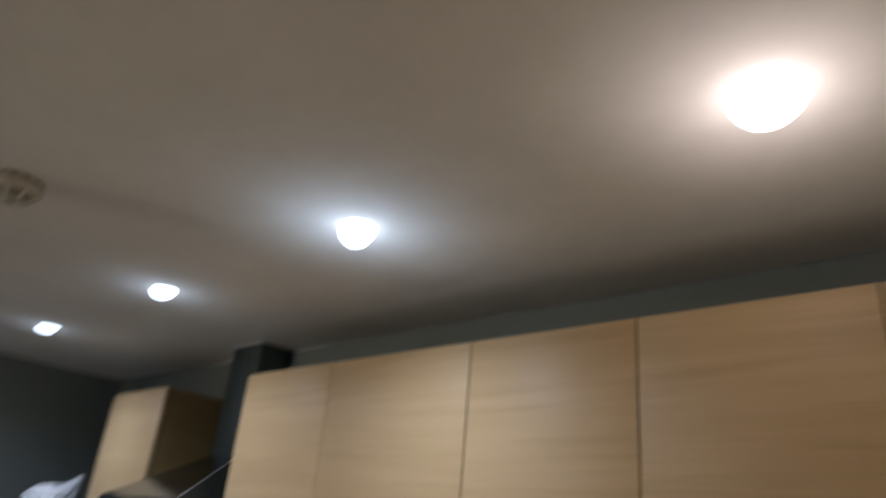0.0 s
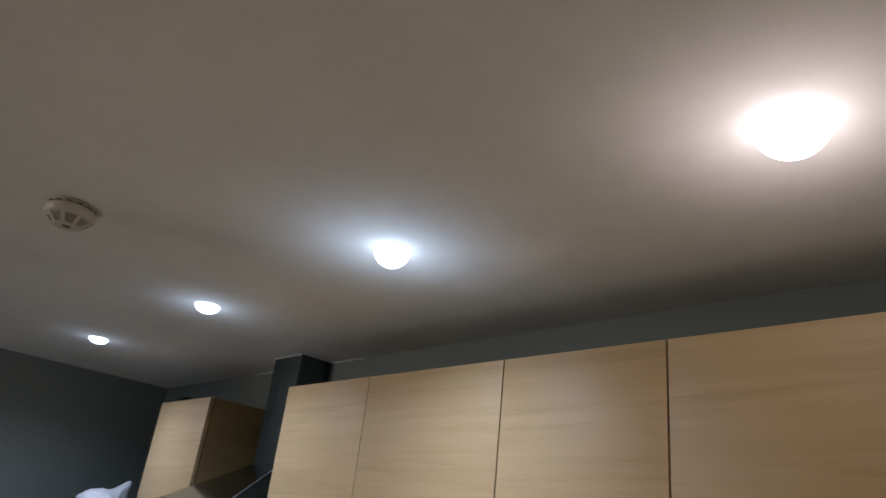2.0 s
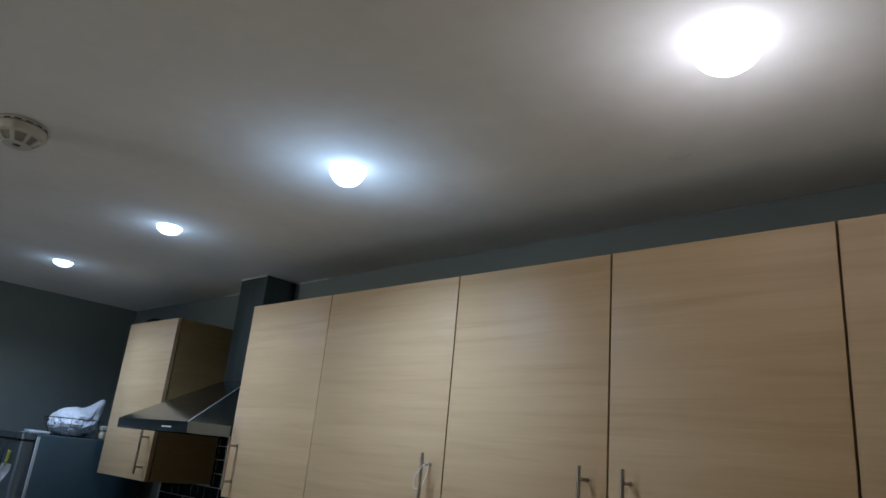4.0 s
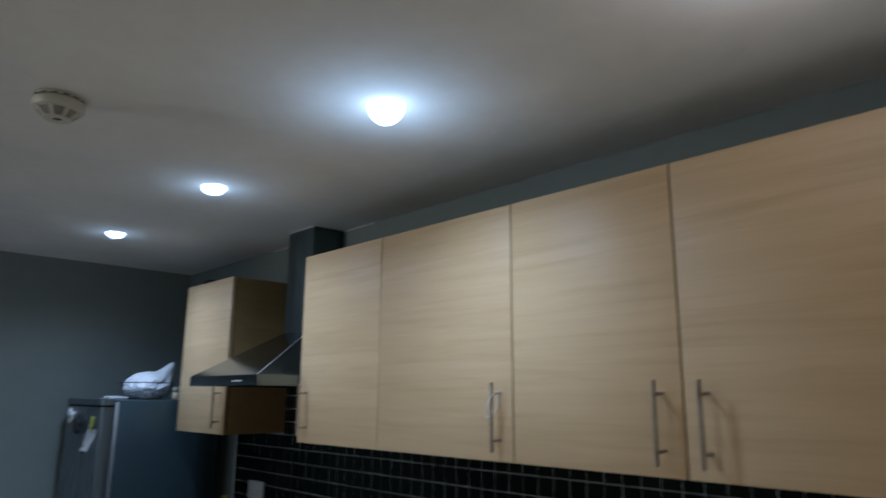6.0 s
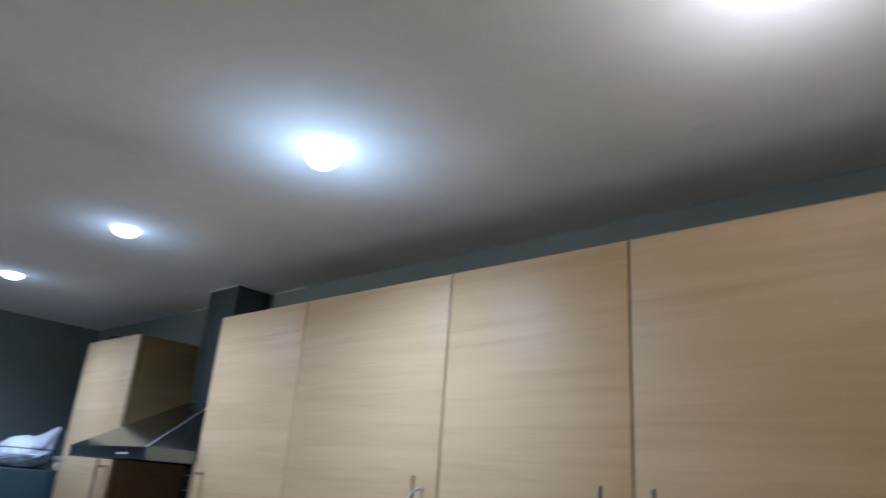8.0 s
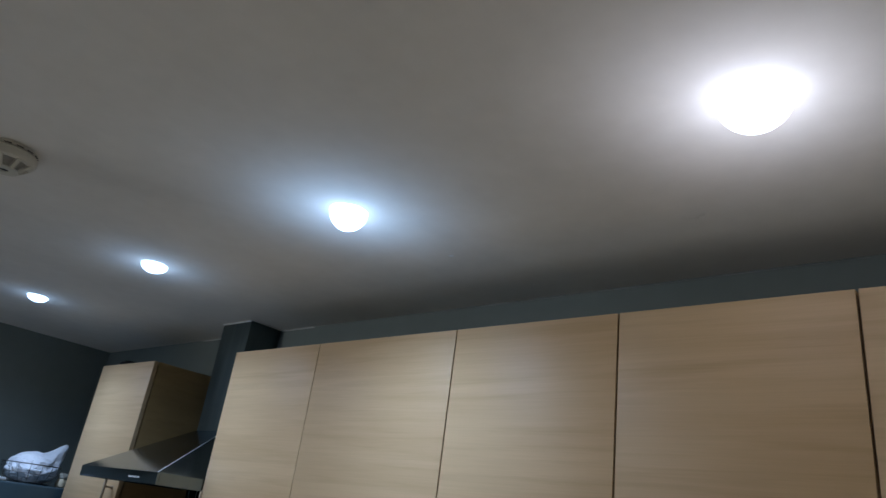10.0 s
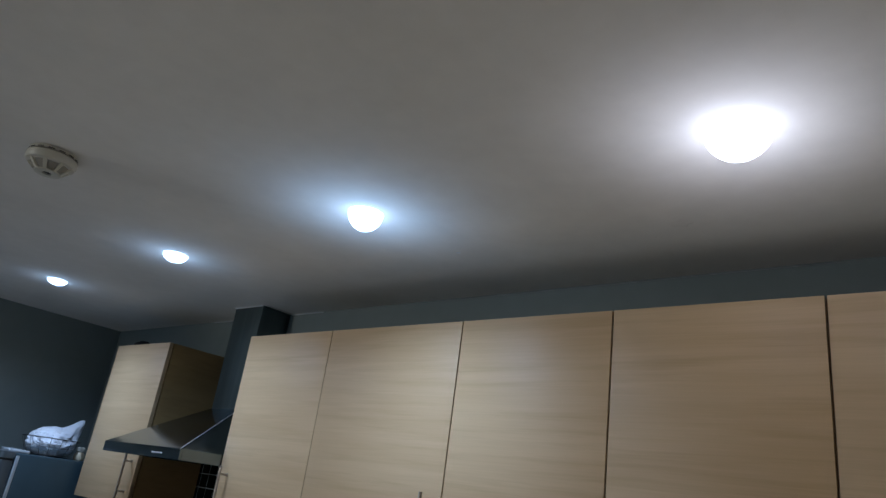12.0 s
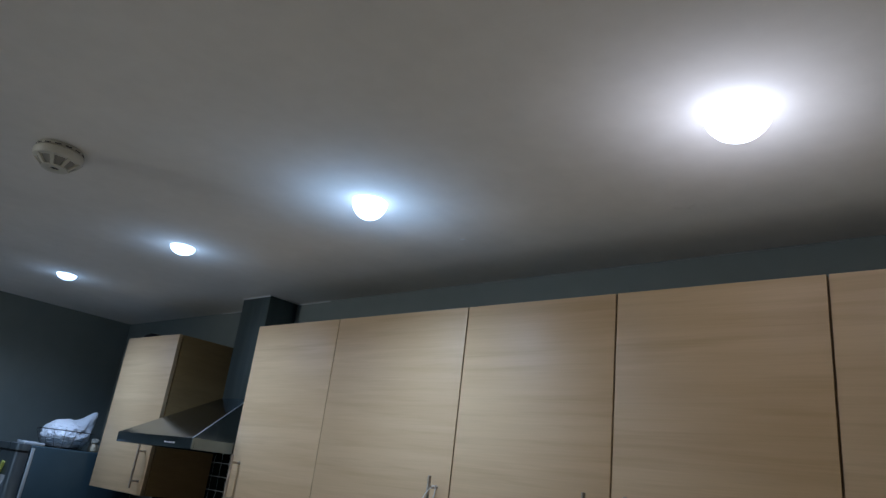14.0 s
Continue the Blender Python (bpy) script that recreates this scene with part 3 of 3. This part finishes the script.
def bag_mesh():
    """A crumpled bag, slumped in the basket, with its knotted end drawn up to one side."""
    bm = B()
    bmesh.ops.create_icosphere(bm, subdivisions=5, radius=1)
    for v in bm.verts:
        d = v.co.normalized()
        crease = abs(noise.noise(d * 2.1)) * 0.15 + abs(noise.noise(d * 5.1 + Vector((3, 1, 2)))) * 0.07 + abs(noise.noise(d * 9.0)) * 0.09
        p = Vector((d.x * 0.112, d.y * 0.114, d.z * 0.066)) * (1.06 - crease)
        side = max(0.0, d.dot(Vector((0.05, 0.75, 0.66)).normalized()))
        p += Vector((-0.02, 0.055, 0.085)) * side ** 16
        p += Vector((0, 0, 0.020)) * max(0, d.z)
        v.co = p
    return bm


bag = part("plastic_bag", bag_mesh(), M_BAG)
bag.location = (BX, BY, TOP + 0.062)
tagged(bag, "crumpled white plastic carrier bag with a knotted end", "plastic bag")

jar = thing("jar", 0.462, -0.227, TOP, "small cream jar with a rounded stopper on the fridge", "jar")
jar.scale = (1.2, 1.2, 1.1)
part("pot", lathe(B(), [(0, 0), (0.017, 0), (0.021, 0.004), (0.0225, 0.014), (0.0215, 0.026), (0.017, 0.034), (0.0145, 0.038), (0, 0.038)], 24), M_JAR, jar)
part("lid", lathe(B(), [(0, 0.037), (0.014, 0.037), (0.019, 0.041), (0.0205, 0.049), (0.018, 0.057), (0.010, 0.062), (0, 0.063)], 24), M_CREAM, jar, "paler round stopper")
for k, (dx, dy, dz, rz, w) in enumerate(((0.44, -0.555, 0, 12, 0.09), (0.445, -0.55, 0.0062, -8, 0.075), (0.45, -0.55, 0.0124, 25, 0.06))):
    pk = part("leaflet", box(B(), -w / 2, w / 2, -0.035, 0.035, 0, 0.006, 0.002, 1), M_GREY)
    pk.matrix_world = pose(dx, dy, TOP + dz, 0, 0, rz)
    tagged(pk, "folded grey leaflet lying on the fridge top", "leaflet", "papers on the fridge")

# ---- on the far cabinet ----
pot = thing("pot", 0.845, -0.245, CAB_HI, "black upturned pot on top of the wall cabinet", "pot")
pot.scale = (0.8, 0.8, 0.62)
part("bowl", lathe(B(), [(0.062, 0), (0.064, 0.004), (0.060, 0.026), (0.048, 0.044), (0.026, 0.053), (0, 0.055)], 32), M_BLACK, pot)
part("foot_ring", lathe(B(), [(0.030, 0.050), (0.030, 0.058), (0.026, 0.058), (0.026, 0.051)], 24), M_BLACK, pot)

# ---- white cord on a handle ----


def cord_mesh():
    """A loop of thin cord, slung askew round the bar above its upper post."""
    bm = B()
    for grow, lift in ((1.0, 0.0),):
        pts = []
        for i in range(49):
            a = i / 48 * math.tau
            u, v = 0.037 * grow * math.cos(a), 0.0098 * grow * math.sin(a) * (1 - 0.25 * math.cos(a))
            pts.append((0.004 + u * 0.40 + v * 0.92, 0.0095 * math.sin(a + 0.5) - lift, 0.033 + u * 0.92 - v * 0.40))
        tube(bm, pts, 0.0017, 8)
    return bm


cord = part("cord_loop", cord_mesh(), M_CORD)
cord.location = (2.930, FRONT - 0.036, 1.593)
tagged(cord, "looped white cord hanging on a cabinet handle", "cord")

# ---- worktop below ----
base = thing("base_cabinet", 0.75, 0, 0, "oak-effect base cabinet run below the worktop", "base cabinet")
part("carcass", box(B(), 0, 4.4, -0.56, -0.001, 0.1, 0.879), M_OAK_SHADED, base)
part("plinth", box(B(), 0, 4.4, -0.50, -0.001, 0.0, 0.1), M_GAP, base)
worktop = part("worktop", box(B(), 0.74, 5.16, -0.61, -0.001, 0.88, 0.918, 0.004, 2), M_TOP)
tagged(worktop, "dark speckled laminate kitchen worktop along the wall", "worktop")

# yellow flowers in a small vase
vase = thing("flower_vase", 0.99, -0.13, 0.918, "small vase of yellow flowers on the worktop", "flower vase")
part("vase_body", lathe(B(), [(0, 0), (0.032, 0), (0.040, 0.03), (0.034, 0.08), (0.022, 0.11), (0.026, 0.125), (0.022, 0.125), (0.018, 0.11), (0, 0.10)], 28), M_GREY, vase)
rng = random.Random(4)
for i in range(4):
    a, r, h = i * 2.4, 0.006 + 0.016 * rng.random(), 0.20 + 0.05 * rng.random()
    tip = Vector((r * math.cos(a) * 1.6, r * math.sin(a) * 1.6, h))
    part("stem", tube(B(), [(0.006 * math.cos(a), 0.006 * math.sin(a), 0.105), tuple(tip * 0.75 + Vector((0, 0, 0.02))), tuple(tip)], 0.0022, 6), M_LEAF, vase)
    bm = B()
    for k in range(6):
        m = Matrix.Translation(tip) @ Matrix.Rotation(k * math.tau / 6, 4, "Z") @ Matrix.Rotation(radians(-50 + 15 * rng.random()), 4, "Y") @ Matrix.Translation((0.011, 0, 0)) @ Matrix.Diagonal((0.012, 0.006, 0.0022, 1))
        bmesh.ops.create_icosphere(bm, subdivisions=1, radius=1, matrix=m)
    part("blossom", bm, M_YELLOW, vase, "yellow blossom")

# ---- sockets on the tiles ----


def socket(x, z, w, rockers):
    s = thing("wall_socket", x, -0.007, z, "white plastic socket plate on black tiles", "wall socket", "sockets on the splashback")
    part("plate", box(B(), -w / 2, w / 2, -0.009, 0, -0.043, 0.043, 0.003, 2), M_WHITE, s)
    for rx in rockers:
        part("rocker", box(B(), rx - 0.006, rx + 0.006, -0.0125, -0.008, 0.014, 0.032, 0.001, 1), M_WHITE, s)
        for px, pz in ((0, -0.002), (-0.011, -0.022), (0.011, -0.022)):
            part("pin_hole", box(B(), rx + px - 0.003, rx + px + 0.003, -0.0096, -0.0086, pz - 0.003, pz + 0.003), M_SLOT, s)


socket(1.022, 1.188, 0.147, (-0.036, 0.036))
socket(2.060, 1.196, 0.088, (0.0,))
socket(2.44, 1.192, 0.147, (-0.036, 0.036))

# ---- tiled splashback: pieces last ----
P, X_REF, Z_REF = 0.0615, 2.006, 1.402
splash = structure("splashback", box(B(), 0.752, 5.15, -0.0035, -0.0002, 0.919, CAB_LO - 0.001), M_GROUT, "black glazed square tiles with pale grout", "tiled splashback")
splash_hood = structure("splashback", box(B(), 1.2455, 1.8765, -0.0035, -0.0002, CAB_LO, 1.76), M_GROUT, "black glazed square tiles with pale grout", "tiled splashback")


def tile_mesh(w, h):
    bm = B()
    x, z, e, yf = w / 2, h / 2, 0.0012, -0.0050
    back = [bm.verts.new(p) for p in ((-x, -0.003, -z), (x, -0.003, -z), (x, -0.003, z), (-x, -0.003, z))]
    mid = [bm.verts.new(p) for p in ((-x, yf + 0.0007, -z), (x, yf + 0.0007, -z), (x, yf + 0.0007, z), (-x, yf + 0.0007, z))]
    top = [bm.verts.new(p) for p in ((-x + e, yf, -z + e), (x - e, yf, -z + e), (x - e, yf, z - e), (-x + e, yf, z - e))]
    for a, b in ((back, mid), (mid, top)):
        for i in range(4):
            j = (i + 1) % 4
            bm.faces.new((a[i], a[j], b[j], b[i]))
    bm.faces.new(top)
    bmesh.ops.recalc_face_normals(bm, faces=bm.faces)
    return bm


TW = P - 0.0023
TILE = mesh_of("tile", tile_mesh(TW, TW), M_TILE)
rng = random.Random(2)


def lay(i, j, parent):
    t = new("tile", TILE)
    t.parent = parent
    t.location = (X_REF + (i + 0.5) * P + rng.uniform(-0.0004, 0.0004), rng.uniform(-0.0004, 0.0004), Z_REF + (j + 0.5) * P + rng.uniform(-0.0004, 0.0004))
    t.rotation_euler = (rng.uniform(-0.006, 0.006), 0, rng.uniform(-0.006, 0.006))


for j in range(-4, 1):
    for i in range(-20, 30):
        lay(i, j, splash)
for j in range(1, 5):
    for i in range(-11, -3):
        lay(i, j, splash_hood)
# cut tiles at both ends of the panel behind the hood
for cx0, cx1 in ((1.2465, X_REF - 12 * P - 0.0015), (X_REF - 12 * P + 0.0015, X_REF - 11 * P - 0.0015), (X_REF - 3 * P + 0.0015, 1.8755)):
    CUT = mesh_of("tile", tile_mesh(cx1 - cx0, TW), M_TILE)
    for j in range(1, 5):
        t = new("tile", CUT)
        t.parent = splash_hood
        t.location = ((cx0 + cx1) / 2, 0, Z_REF + (j + 0.5) * P)

# the rest of the field, far below or beyond the passing view, in one mesh
rest = B()
for j in range(-8, 1):
    for i in range(-20, 51):
        if (j < -4 or i >= 30):
            x, z = X_REF + (i + 0.5) * P, Z_REF + (j + 0.5) * P
            x0, x1, z0, z1 = x - TW / 2, x + TW / 2, max(z - TW / 2, 0.921), z + TW / 2
            if z1 - z0 > 0.01 and x1 < 5.15:
                vs = [rest.verts.new(p) for p in ((x0, -0.0035, z0), (x1, -0.0035, z0), (x1, -0.0035, z1), (x0, -0.0035, z1), (x0 + 0.001, -0.0050, z0 + 0.001), (x1 - 0.001, -0.0050, z0 + 0.001), (x1 - 0.001, -0.0050, z1 - 0.001), (x0 + 0.001, -0.0050, z1 - 0.001))]
                rest.faces.new(vs[4:])
                for k in range(4):
                    rest.faces.new((vs[k], vs[(k + 1) % 4], vs[4 + (k + 1) % 4], vs[4 + k]))
bmesh.ops.recalc_face_normals(rest, faces=rest.faces)
field = part("tile_field", rest, M_TILE, splash, "more of the same black tiles", smooth=False)
tagged(field, kind="stuff")
